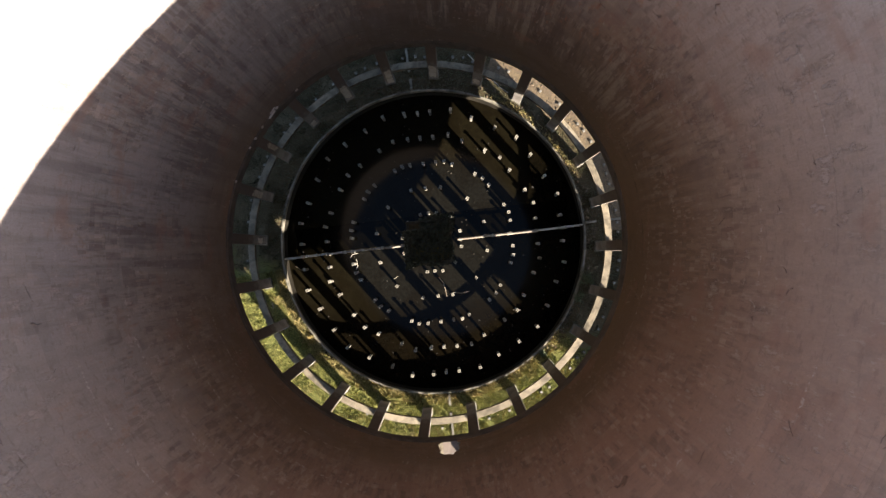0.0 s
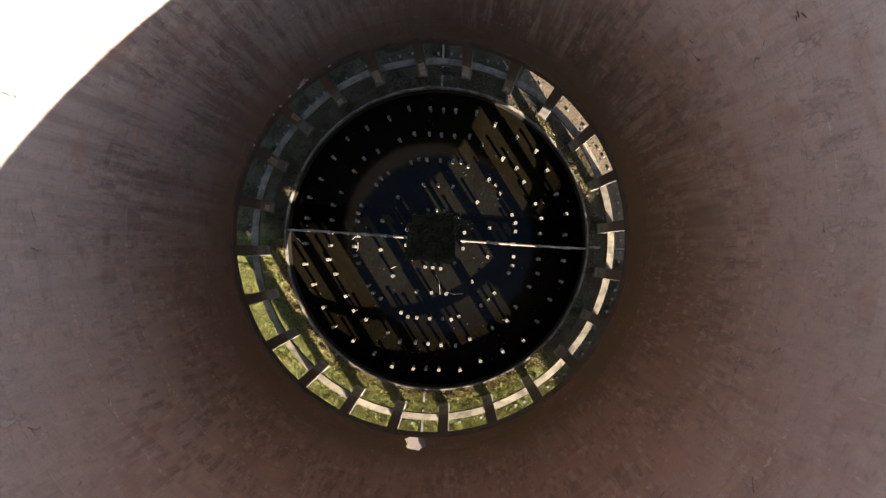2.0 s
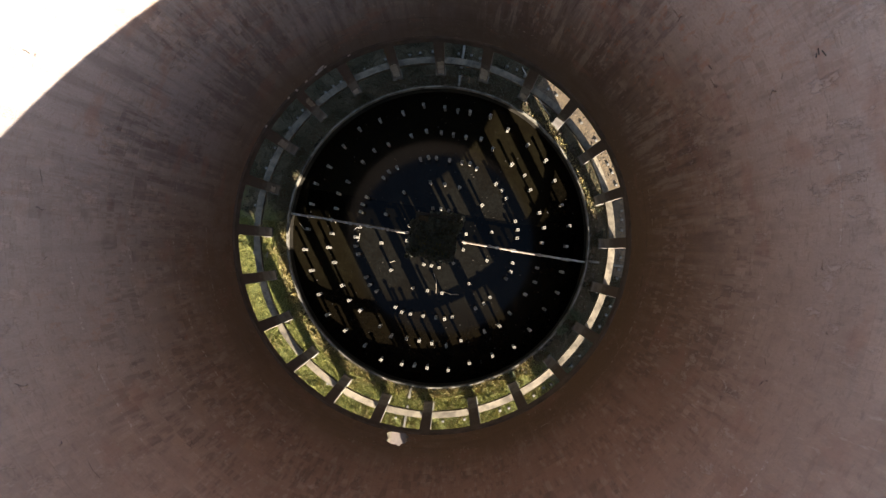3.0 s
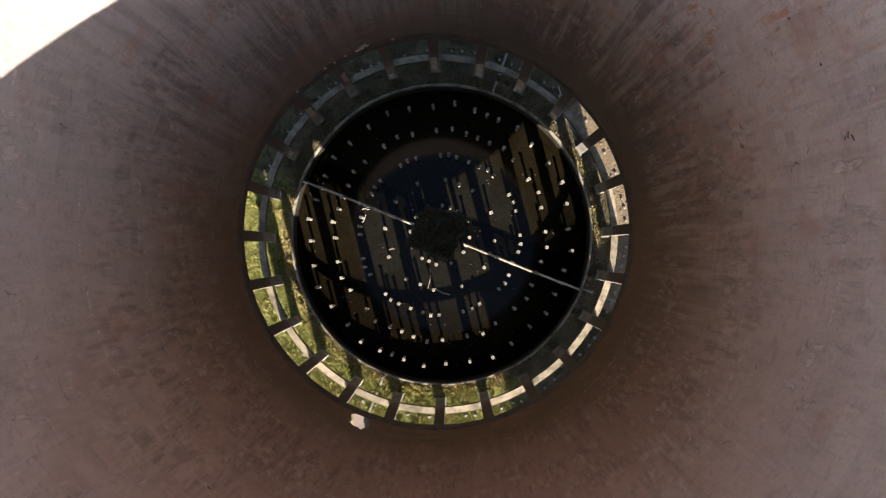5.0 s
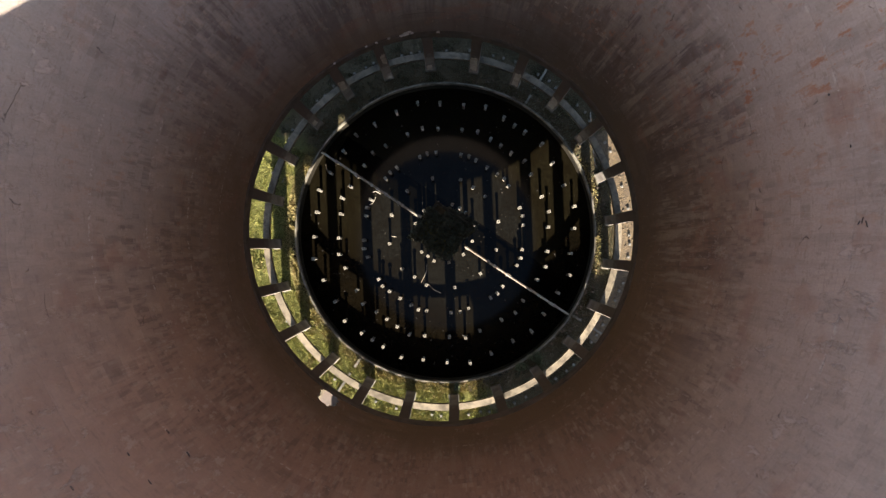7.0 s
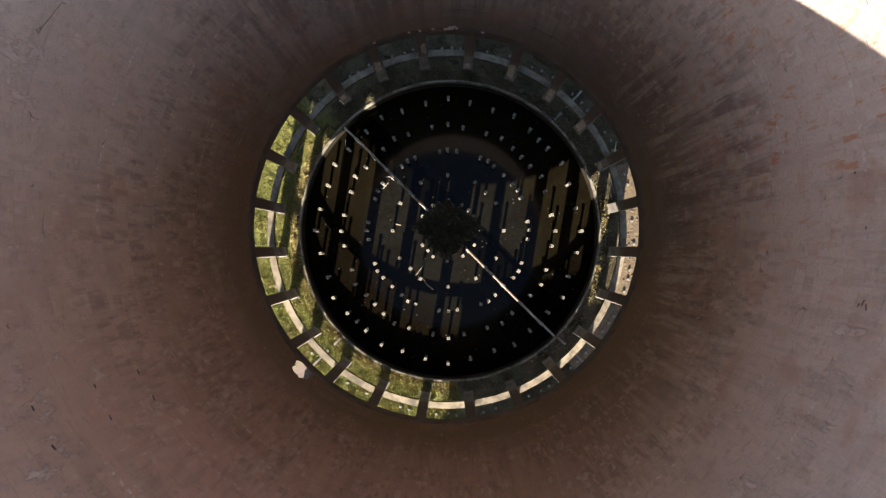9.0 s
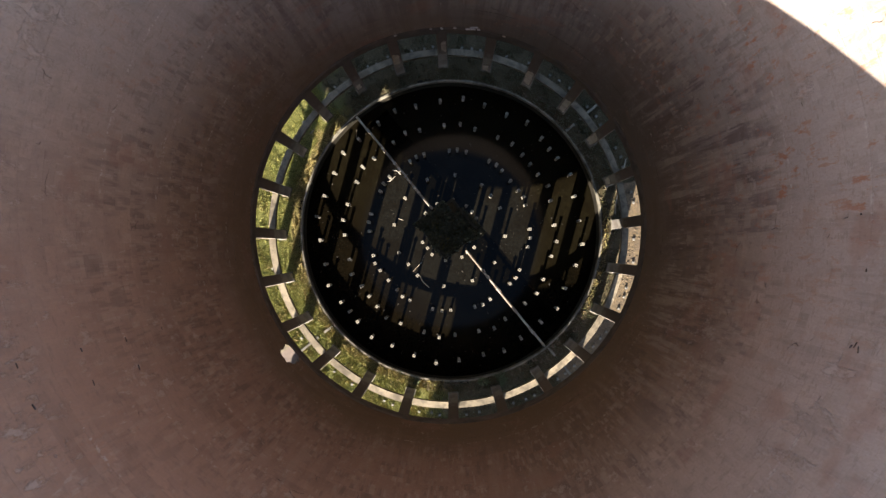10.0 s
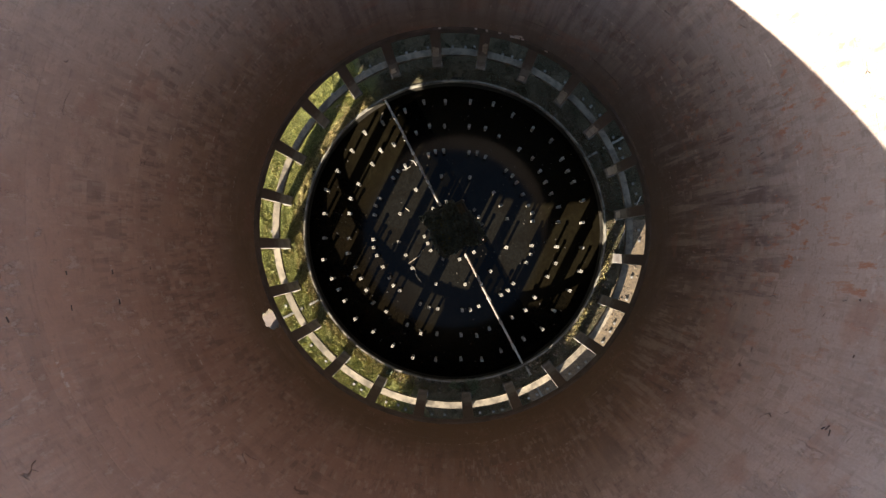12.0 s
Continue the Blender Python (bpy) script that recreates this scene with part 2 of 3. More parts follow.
def ground_material():
    """Bare soil, with turf on the sunny half; the other half's shade is in the colour."""
    k = Nodes("ground_soil", 0.95)
    k.b.inputs["Specular IOR Level"].default_value = 0.1
    v = k.coords("Object")
    a = k.noise(v, 0.7, 5, 0.6)
    g = k.noise(v, 6.0, 5, 0.7)
    c = k.mix(k.span(a, 0.4, 0.62), (0.041, 0.030, 0.015), (0.060, 0.044, 0.024))
    c = k.mix(k.span(g, 0.35, 0.7, 0.0, 0.6), c, (0.014, 0.012, 0.007))
    sep = k.node("SeparateXYZ")
    k.put(sep.inputs[0], v)
    angle = k.math("ARCTAN2", sep.outputs[1], sep.outputs[0])
    off = k.math("ABSOLUTE", k.math("SINE", k.math("MULTIPLY", k.math("ADD", angle, radians(110)), 0.5)))
    turf = k.span(k.math("ADD", off, k.math("MULTIPLY", k.math("SUBTRACT", a, 0.5), 0.3)), 0.50, 0.60, 1.0, 0.0)
    rad = k.math("SQRT", k.math("ADD", k.math("POWER", sep.outputs[0], 2.0), k.math("POWER", sep.outputs[1], 2.0)))
    green = k.mix(k.span(g, 0.35, 0.65), (0.060, 0.066, 0.016), (0.115, 0.105, 0.034))
    green = k.mix(k.span(k.math("ADD", rad, a), 11.6, 12.3), (0.085, 0.067, 0.023), green)
    c = k.mix(k.math("MULTIPLY", turf, 0.9), c, green)
    k.bump(k.math("ADD", a, g), 0.8, 0.06)
    return k.colour(c)


def gravel_material():
    k = Nodes("gravel", 0.95)
    v = k.coords("Object")
    vor = k.node("TexVoronoi")
    k.put(vor.inputs["Vector"], v)
    vor.inputs["Scale"].default_value = 11.0
    sep = k.node("SeparateColor")
    k.put(sep.inputs[0], vor.outputs["Color"])
    a = k.noise(v, 1.2, 5, 0.6)
    c = k.mix(sep.outputs[0], (0.032, 0.021, 0.0090), (0.078, 0.050, 0.022))
    c = k.mix(k.span(a, 0.42, 0.68, 0.0, 0.6), c, (0.036, 0.023, 0.012))
    k.bump(vor.outputs["Distance"], 0.8, 0.03)
    return k.colour(c)


def mud_material(name, depth):
    """Silt under a film of clear, still water: dull brown below, a weak mirror above."""
    k = Nodes(name, 0.9)
    k.b.inputs["Coat Weight"].default_value = 0.21
    k.b.inputs["Coat IOR"].default_value = 1.33
    k.b.inputs["Coat Roughness"].default_value = 0.07
    k.b.inputs["Specular IOR Level"].default_value = 0.0
    v = k.coords("Object")
    a = k.noise(v, 0.3, 4, 0.6)
    g = k.noise(v, 6.5, 7, 0.75)
    d = k.noise(v, 0.5, 5, 0.6, 0.5)
    sep = k.node("SeparateXYZ")
    k.put(sep.inputs[0], v)
    rad = k.math("SQRT", k.math("ADD", k.math("POWER", sep.outputs[0], 2.0), k.math("POWER", sep.outputs[1], 2.0)))
    outer = k.span(k.math("ADD", rad, k.math("MULTIPLY", a, 2.0)), 5.8, 7.4)
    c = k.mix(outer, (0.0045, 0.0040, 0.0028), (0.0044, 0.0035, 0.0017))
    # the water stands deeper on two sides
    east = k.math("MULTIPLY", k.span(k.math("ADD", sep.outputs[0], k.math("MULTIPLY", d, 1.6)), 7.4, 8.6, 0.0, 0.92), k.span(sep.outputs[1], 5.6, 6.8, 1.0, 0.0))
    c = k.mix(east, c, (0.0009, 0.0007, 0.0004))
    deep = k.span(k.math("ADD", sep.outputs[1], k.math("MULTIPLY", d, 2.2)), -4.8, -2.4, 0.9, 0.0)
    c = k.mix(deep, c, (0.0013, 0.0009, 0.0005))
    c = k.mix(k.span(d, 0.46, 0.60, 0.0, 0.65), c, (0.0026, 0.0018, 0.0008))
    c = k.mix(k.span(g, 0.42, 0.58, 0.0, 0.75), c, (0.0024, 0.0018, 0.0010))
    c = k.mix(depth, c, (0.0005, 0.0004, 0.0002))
    k.bump(g, 0.7, 0.03)
    return k.colour(c)


def leafy(name, a, b):
    k = Nodes(name, 0.75)
    geo = k.node("NewGeometry")
    c = k.mix(geo.outputs["Random Per Island"], a, b)
    return k.colour(c)


def metal(name, a, b, rough=0.5):
    k = Nodes(name, rough)
    v = k.coords("Object")
    s = k.noise(v, 2.2, 5, 0.65, 0.5)
    oi = k.node("ObjectInfo")
    c = k.mix(k.span(k.math("ADD", s, k.math("MULTIPLY", oi.outputs["Random"], 0.25)), 0.48, 0.75), a, b)
    k.bump(s, 0.3, 0.01)
    return k.colour(c)


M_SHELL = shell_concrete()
M_EDGE = concrete("edge_concrete", (0.115, 0.086, 0.069), (0.06, 0.045, 0.036), 2.0)
M_COLUMN = column_concrete()
M_PALE = concrete("pale_concrete", (0.40, 0.34, 0.27), (0.24, 0.195, 0.155), 5.0)
M_BEAM = concrete("beam_concrete", (0.140, 0.113, 0.078), (0.052, 0.042, 0.030), 3.4, shine=0.1)
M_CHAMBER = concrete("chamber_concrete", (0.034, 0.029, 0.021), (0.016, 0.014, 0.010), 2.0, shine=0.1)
M_CURB = concrete("curb_concrete", (0.135, 0.12, 0.094), (0.04, 0.035, 0.027), 2.5, shine=0.05)
M_STUB = concrete("stub_concrete", (0.13, 0.12, 0.10), (0.07, 0.062, 0.052), 5.0)
M_POST = concrete("post_concrete", (0.21, 0.188, 0.155), (0.10, 0.086, 0.068), 6.0, shine=0.1)
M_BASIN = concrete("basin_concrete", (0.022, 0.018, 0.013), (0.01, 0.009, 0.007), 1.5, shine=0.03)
M_LIME = concrete("lime_patch", (0.52, 0.44, 0.37), (0.30, 0.245, 0.205), 4.0)
M_GROUND = ground_material()
M_GRAVEL = gravel_material()
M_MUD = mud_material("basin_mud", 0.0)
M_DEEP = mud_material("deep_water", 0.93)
M_GRASS = leafy("grass_blades", (0.10, 0.108, 0.022), (0.30, 0.27, 0.075))
M_DRY = leafy("dry_blades", (0.16, 0.13, 0.045), (0.33, 0.25, 0.10))
# weeds of the shaded half: its shade is put into their colour
M_WEED_SHADE = leafy("weed_shade_blades", (0.022, 0.025, 0.008), (0.072, 0.068, 0.026))
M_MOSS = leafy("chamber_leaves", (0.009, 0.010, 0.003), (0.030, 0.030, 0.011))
M_PIPE = metal("pipe_paint", (0.21, 0.185, 0.15), (0.10, 0.072, 0.05))
M_RUST = metal("rusty_rod", (0.15, 0.12, 0.085), (0.07, 0.043, 0.025), 0.7)
M_IRON = metal("black_iron", (0.035, 0.026, 0.022), (0.07, 0.038, 0.024), 0.8)
M_STONE = concrete("stone", (0.08, 0.055, 0.032), (0.04, 0.028, 0.017), 6.0)
M_LITTER = concrete("litter", (0.02, 0.015, 0.009), (0.008, 0.006, 0.004), 6.0)
M_SHRUB = leafy("shrub_leaves", (0.02, 0.028, 0.006), (0.05, 0.055, 0.016))
M_ROOF = concrete("roof_felt", (0.10, 0.10, 0.10), (0.06, 0.06, 0.06), 1.0)
M_BRICK = concrete("brick_render", (0.34, 0.22, 0.16), (0.22, 0.14, 0.10), 1.0)

# ---- building blocks ----
rng = random.Random(7)


def link(name, bm, mat, parent=None, label="", smooth=False):
    me = bpy.data.meshes.new(name)
    bm.normal_update()
    bm.to_mesh(me)
    bm.free()
    me.materials.append(mat)
    if smooth:
        for p in me.polygons:
            p.use_smooth = True
    ob = new(name, me)
    ob.parent = parent
    return tagged(ob, label)


def part(name, bm, material, parent, label="", smooth=False):
    return link(name, bm, material, parent, label, smooth)


def thing(name, label, category, group="", kind=""):
    return tagged(new(name), label, category, group, kind)


def box(bm, sx, sy, sz, m, bevel=0.0):
    got = bmesh.ops.create_cube(bm, size=1, matrix=m @ Matrix.Diagonal((sx, sy, sz, 1)))
    if bevel:
        edges = list({e for v in got["verts"] for e in v.link_edges})
        bmesh.ops.bevel(bm, geom=edges, offset=bevel, segments=1, affect="EDGES")


def turned(bm, prof, n=288, close=True, a0=0.0, a1=2 * math.pi, wob=0.0, uvs=False):
    """A profile of (radius, height) turned round the axis, whole or in part."""
    full = abs(a1 - a0 - 2 * math.pi) < 1e-6
    cols = n if full else n + 1
    rows = []
    for r, z in prof:
        row = []
        for i in range(cols):
            a = a0 + (a1 - a0) * i / n
            d = wob * noise.noise((math.cos(a) * 9, math.sin(a) * 9, z * 1.3)) if wob else 0
            row.append(bm.verts.new(((r + d) * math.cos(a), (r + d) * math.sin(a), z)))
        rows.append(row)
    m = len(prof)
    layer = bm.loops.layers.uv.verify() if uvs else None
    for k in range(m if close else m - 1):
        p, q = rows[k], rows[(k + 1) % m]
        for i in range(n):
            j = (i + 1) % cols
            f = bm.faces.new((p[i], p[j], q[j], q[i]))
            if uvs:
                z0, z1 = prof[k][1], prof[(k + 1) % m][1]
                u0, u1 = (a0 + (a1 - a0) * i / n) * 10.6, (a0 + (a1 - a0) * (i + 1) / n) * 10.6
                for lp, uv in zip(f.loops, ((u0, z0), (u1, z0), (u1, z1), (u0, z1))):
                    lp[layer].uv = uv
    if not full and close:
        bm.faces.new([row[0] for row in reversed(rows)])
        bm.faces.new([row[-1] for row in rows])


# ---- the tower's shell ----


def shell_r(z):
    if z < Z_THROAT:
        k = (R_EDGE / R_THROAT) ** 2 - 1
        return R_THROAT * math.sqrt(1 + k * ((Z_THROAT - z) / (Z_THROAT - Z_EDGE)) ** 2)
    k = (R_RIM / R_THROAT) ** 2 - 1
    return R_THROAT * math.sqrt(1 + k * ((z - Z_THROAT) / (Z_RIM - Z_THROAT)) ** 2)


def shell_t(z):
    """The shell's thickness: a heavy foot that thins upwards."""
    return 0.2 + 0.62 * max(0.0, 1 - (z - Z_BEAM) / 11) ** 1.4


HOLE_ANGLE, HOLE_LOW, HOLE_HIGH, HOLE_WIDE = radians(-89.8), 8.00, 10.51, 1.18


def in_hole(a, z):
    """The ragged breach in the shell above the edge beam."""
    s = (a - HOLE_ANGLE + math.pi) % (2 * math.pi) - math.pi
    x, y = s * 11.2 / (HOLE_WIDE / 2), (z - (HOLE_LOW + HOLE_HIGH) / 2) / ((HOLE_HIGH - HOLE_LOW) / 2)
    ragged = 0.36 * noise.noise((x * 2.4, y * 2.4, 3.3))
    return max(abs(x) ** 2.6 + abs(y) ** 2.6, 0) < 1 + ragged * 2


def broken_course(z0, z1, rows):
    """One lift of the shell as a wall of cells, with those of the breach left out and their reveals closed."""
    n = 864
    bm = bmesh.new()
    layer = bm.loops.layers.uv.verify()
    keep = {}

    def vert(i, k, out):
        key = (i % n, k, out)
        if key not in keep:
            a, z = 2 * math.pi * i / n, z0 + (z1 - z0) * k / rows
            r = shell_r(z) + (shell_t(z) if out else 0)
            keep[key] = bm.verts.new((r * math.cos(a), r * math.sin(a), z))
        return keep[key]

    def face(corners, raw=0):
        f = bm.faces.new([vert(*c) for c in corners])
        f.material_index = raw
        for lp, c in zip(f.loops, corners):
            lp[layer].uv = (2 * math.pi * c[0] / n * 10.6 + 0.2 * c[2], z0 + (z1 - z0) * c[1] / rows)

    gone = {(i, k) for i in range(n) for k in range(rows)
            if in_hole(2 * math.pi * (i + 0.5) / n, z0 + (z1 - z0) * (k + 0.5) / rows)}
    for i in range(n):
        for k in range(rows):
            if (i, k) in gone:
                continue
            j = i + 1
            face([(i, k, 0), (i, k + 1, 0), (j, k + 1, 0), (j, k, 0)])
            face([(i, k, 1), (j, k, 1), (j, k + 1, 1), (i, k + 1, 1)])
            if k == 0 or (i, k - 1) in gone:
                face([(i, k, 0), (j, k, 0), (j, k, 1), (i, k, 1)], 1)
            if k == rows - 1 or (i, k + 1) in gone:
                face([(i, k + 1, 0), (i, k + 1, 1), (j, k + 1, 1), (j, k + 1, 0)], 1)
            if ((i + 1) % n, k) in gone:
                face([(j, k, 0), (j, k + 1, 0), (j, k + 1, 1), (j, k, 1)], 1)
            if ((i - 1) % n, k) in gone:
                face([(i, k, 0), (i, k, 1), (i, k + 1, 1), (i, k + 1, 0)], 1)
    return bm


tower = thing("cooling_tower", "tall weathered brown-grey concrete cooling tower standing on short columns", "cooling tower")
tower.location = (-0.17, -0.10, 0)
for c in range(LIFTS):
    z0, z1 = Z_BEAM + c * LIFT_H, Z_BEAM + (c + 1) * LIFT_H
    if z1 > HOLE_LOW - 0.6 and z0 < HOLE_HIGH + 0.6:
        bm = broken_course(z0, z1, 8)
    else:
        bm = bmesh.new()
        step = 0.004 + 0.004 * rng.random()
        rise = [(z0 + 0.001, step), (z0 + 0.05, 0.0)] + [(z0 + LIFT_H * q, 0.0) for q in (0.25, 0.5, 0.75)] + [(z1 - 0.04, 0.0), (z1, 0.006)]
        prof = [(shell_r(z) + d, z) for z, d in rise]
        prof += [(shell_r(z) + shell_t(z), z) for z in (z1, (z0 + z1) / 2, z0 + 0.001)]
        turned(bm, prof[::-1], wob=0.02, uvs=True)
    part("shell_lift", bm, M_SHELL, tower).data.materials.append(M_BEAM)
bm = bmesh.new()
turned(bm, [(R_RIM + 0.02, Z_RIM), (R_RIM + 0.5, Z_RIM), (R_RIM + 0.5, Z_RIM + 0.18), (R_RIM + 0.02, Z_RIM + 0.18)], uvs=True)
part("rim_coping", bm, M_BEAM, tower, "pale concrete coping ring")
bm = bmesh.new()
turned(bm, [(11.49, Z_EDGE), (11.49, Z_BEAM - 0.25), (11.56, Z_BEAM - 0.1), (11.56, Z_BEAM), (12.42, Z_BEAM), (12.42, Z_EDGE)][::-1], wob=0.015)
part("edge_beam", bm, M_EDGE, tower, "dark stained concrete ring beam")

# small iron stubs left in the shell
for a, z, tall, lean in ((-107.1, 26.55, 0.3, 0), (-101.9, 26.68, 0.42, 6), (-107.3, 29.25, 0.34, 0), (-101.7, 29.31, 0.4, -5), (-106.8, 24.05, 0.4, 0), (-101.7, 24.04, 0.45, 8), (-107.0, 21.42, 0.25, 0), (31.1, 28.41, 0.42, 10), (30.6, 28.58, 0.45, -12), (48.7, 27.61, 0.12, 0), (41.1, 28.07, 0.2, 4), (30.8, 28.27, 0.3, 20)):
    bm = bmesh.new()
    rr = shell_r(z)
    box(bm, 0.11, tall * 0.42, 0.026, pose(0, 0, 0, 0, 0, a) @ pose(rr + 0.02, 0, z, lean * 2, 0, 0), 0.01)
    part("iron_stub", bm, M_IRON, tower, "black rusted iron stub")

# pale broken bits along the foot of the shell
for a, z, wide, tall in ((133.9, 8.15, 0.62, 0.17), (133.0, 8.42, 0.5, 0.14), (131.6, 8.25, 0.2, 0.12), (138.5, 8.17, 0.18, 0.14), (142.3, 8.08, 0.14, 0.24),
                         (145.5, 8.13, 0.16, 0.1), (156.0, 8.08, 0.16, 0.1), (124.0, 8.07, 0.2, 0.1)):
    bm = bmesh.new()
    rr = shell_r(z) if z > Z_BEAM + 0.1 else 11.5
    box(bm, 0.09, wide, tall, pose(0, 0, 0, 0, 0, a) @ pose(rr - 0.01, 0, z, rng.uniform(-24, 24), 0, 0), 0.03)
    part("broken_edge", bm, M_LIME, tower, "pale broken concrete edge")

# outside, an unseen plug added across the breach's top to narrow the sunlight
bm = bmesh.new()
box(bm, 0.26, 1.7, 1.85, pose(0, 0, 0, 0, 0, math.degrees(HOLE_ANGLE)) @ pose(shell_r(10.9) + 0.5, 0, 10.97), 0.04)
part("outer_skin", bm, M_EDGE, tower, "dark concrete plug added behind the breach")

# columns under the edge beam
R_COL = 11.54


def build_column():
    col = new("column")
    bm = bmesh.new()
    box(bm, 0.46, 0.64, Z_EDGE + 0.02, pose(R_COL + 0.23, 0, Z_EDGE / 2 - 0.01), 0.025)
    part("shaft", bm, M_COLUMN, col)
    bm = bmesh.new()
    box(bm, 0.56, 0.74, 0.22, pose(R_COL + 0.23, 0, 0.05), 0.03)
    part("plinth", bm, M_CURB, col, "pale concrete plinth")
    return col


first = build_column()
first.parent = tower
first.matrix_basis = pose(0, 0, 0, 0, 0, 7.5)
for i in range(1, 24):
    copy_thing(first, pose(0, 0, 0, 0, 0, 7.5 + 15 * i))

# pale ragged patches on the inner faces of some columns
for a, z0, z1, wide, side in ((82.5, 0.4, 3.2, 0.56, 0.0), (97.5, 0.3, 3.4, 0.5, -0.04), (112.5, 0.6, 3.7, 0.54, 0.03), (127.5, 0.2, 1.5, 0.42, 0.05),
                              (142.5, 3.5, 5.8, 0.36, -0.1), (157.5, 2.3, 4.6, 0.5, 0.04), (172.5, 0.9, 2.2, 0.4, 0.06), (67.5, 0.3, 1.6, 0.5, 0.0)):
    bm = bmesh.new()
    ring = []
    for q in range(28):
        t = 2 * math.pi * q / 28
        cx, cy = math.cos(t), math.sin(t)
        grow = 1 / max(abs(cx), abs(cy)) * (0.86 + 0.3 * noise.noise((cx * 1.7 + a, cy * 1.7, 5)))
        y = side + max(-0.31 - side, min(0.31 - side, cx * grow * wide / 2))
        ring.append((y, (z0 + z1) / 2 + max(-(z1 - z0) / 2, cy * grow * (z1 - z0) / 2)))
    turn = pose(0, 0, 0, 0, 0, a)
    outer = [bm.verts.new(turn @ Vector((R_COL - 0.002, y, z))) for y, z in ring]
    inner = [bm.verts.new(turn @ Vector((R_COL - 0.014, y * 0.97 + side * 0.03, z))) for y, z in ring]
    for q in range(28):
        bm.faces.new((outer[q], outer[(q + 1) % 28], inner[(q + 1) % 28], inner[q]))
    bm.faces.new(inner)
    part("bare_patch", bm, M_PALE, tower, "pale concrete patch on a column")

# a beam in each bay, half way up
Z_MID = 2.45
for i in range(24):
    bm = bmesh.new()
    half = 7.5 - math.degrees(0.332 / R_COL)
    mid = 15 * i
    turned(bm, [(R_COL + 0.02, Z_MID), (R_COL + 0.45, Z_MID), (R_COL + 0.45, Z_MID + 0.32), (R_COL + 0.02, Z_MID + 0.32)][::-1],
           n=10, a0=radians(mid - half), a1=radians(mid + half), wob=0.015)
    part("ring_beam", bm, M_BEAM, tower, "pale weathered concrete beam between columns")

# ---- ground and basin ----
R_BASIN, Z_WATER, Z_FLOOR = 10.62, -1.45, -1.56
bm = bmesh.new()
radii = [R_BASIN + 0.03 + 0.17 * i for i in range(24)] + [16, 20, 26, 32, 36, 40, 45, 50, 56, 64, 75, 90, 120, 180, 400, 1000, 2400]
rows = []
n = 240
for r in radii:
    row = []
    for i in range(n):
        a = 2 * math.pi * i / n
        x, y = r * math.cos(a), r * math.sin(a)
        # far out the unseen ground is raised, added to cut low sky light
        rise = min(max((r - 33) / 25, 0), 1)
        rise = rise * rise * (3 - 2 * rise) * (17 + 4 * noise.noise((math.cos(a) * 2, math.sin(a) * 2, r * 0.02)))
        z = -0.02 + rise + 0.05 * noise.noise((x * 0.9, y * 0.9, 0)) if R_BASIN + 0.15 < r < 17 else -0.02 + rise
        row.append(bm.verts.new((x, y, z)))
    rows.append(row)
for p, q in zip(rows, rows[1:]):
    for i in range(n):
        j = (i + 1) % n
        bm.faces.new((p[i], q[i], q[j], p[j]))
tagged(link("ground", bm, M_GROUND), "grassy soil round the tower", "ground", kind="structure")

# a stretch of gravel outside the columns
bm = bmesh.new()
a0, a1 = radians(-3), radians(66)
rows = []
for k in range(14):
    r = 12.0 + 0.35 * k
    row = []
    for i in range(61):
        a = a0 + (a1 - a0) * i / 60
        d = 0.25 * noise.noise((a * 9, k * 0.4, 1)) if k in (0, 13) else 0
        x, y = (r + d) * math.cos(a), (r + d) * math.sin(a)
        row.append(bm.verts.new((x, y, 0.055 + 0.03 * noise.noise((x * 2, y * 2, 5)))))
    rows.append(row)
for p, q in zip(rows, rows[1:]):
    for i in range(60):
        bm.faces.new((p[i], q[i], q[i + 1], p[i + 1]))
tagged(link("gravel_bed", bm, M_GRAVEL), "tan gravel and rubble strip beside the columns", "gravel", kind="structure")

bm = bmesh.new()
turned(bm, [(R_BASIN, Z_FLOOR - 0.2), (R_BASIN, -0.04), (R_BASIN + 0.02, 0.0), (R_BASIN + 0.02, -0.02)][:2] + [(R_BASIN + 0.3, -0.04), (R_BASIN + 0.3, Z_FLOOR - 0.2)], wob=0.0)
basin = tagged(link("basin_wall", bm, M_BASIN), "dark concrete wall of the round basin", "basin wall", kind="structure")
bm = bmesh.new()
turned(bm, [(R_BASIN - 0.03, -0.34), (R_BASIN - 0.02, 0.045), (R_BASIN, 0.065), (R_BASIN + 0.10, 0.065), (R_BASIN + 0.12, -0.045), (R_BASIN - 0.004, -0.048), (R_BASIN - 0.004, -0.34)][::-1], wob=0.035)
tagged(link("basin_curb", bm, M_CURB), "grey worn concrete curb round the basin", "curb", kind="structure")

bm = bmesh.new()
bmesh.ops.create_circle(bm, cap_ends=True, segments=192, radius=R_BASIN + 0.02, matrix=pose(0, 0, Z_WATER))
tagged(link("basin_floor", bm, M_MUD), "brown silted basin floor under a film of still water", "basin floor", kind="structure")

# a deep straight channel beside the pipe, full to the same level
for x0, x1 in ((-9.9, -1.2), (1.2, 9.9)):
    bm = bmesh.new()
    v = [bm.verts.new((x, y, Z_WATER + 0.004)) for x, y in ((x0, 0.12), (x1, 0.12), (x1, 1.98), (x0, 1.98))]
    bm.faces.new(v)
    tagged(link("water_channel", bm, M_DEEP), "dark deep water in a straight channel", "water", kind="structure")

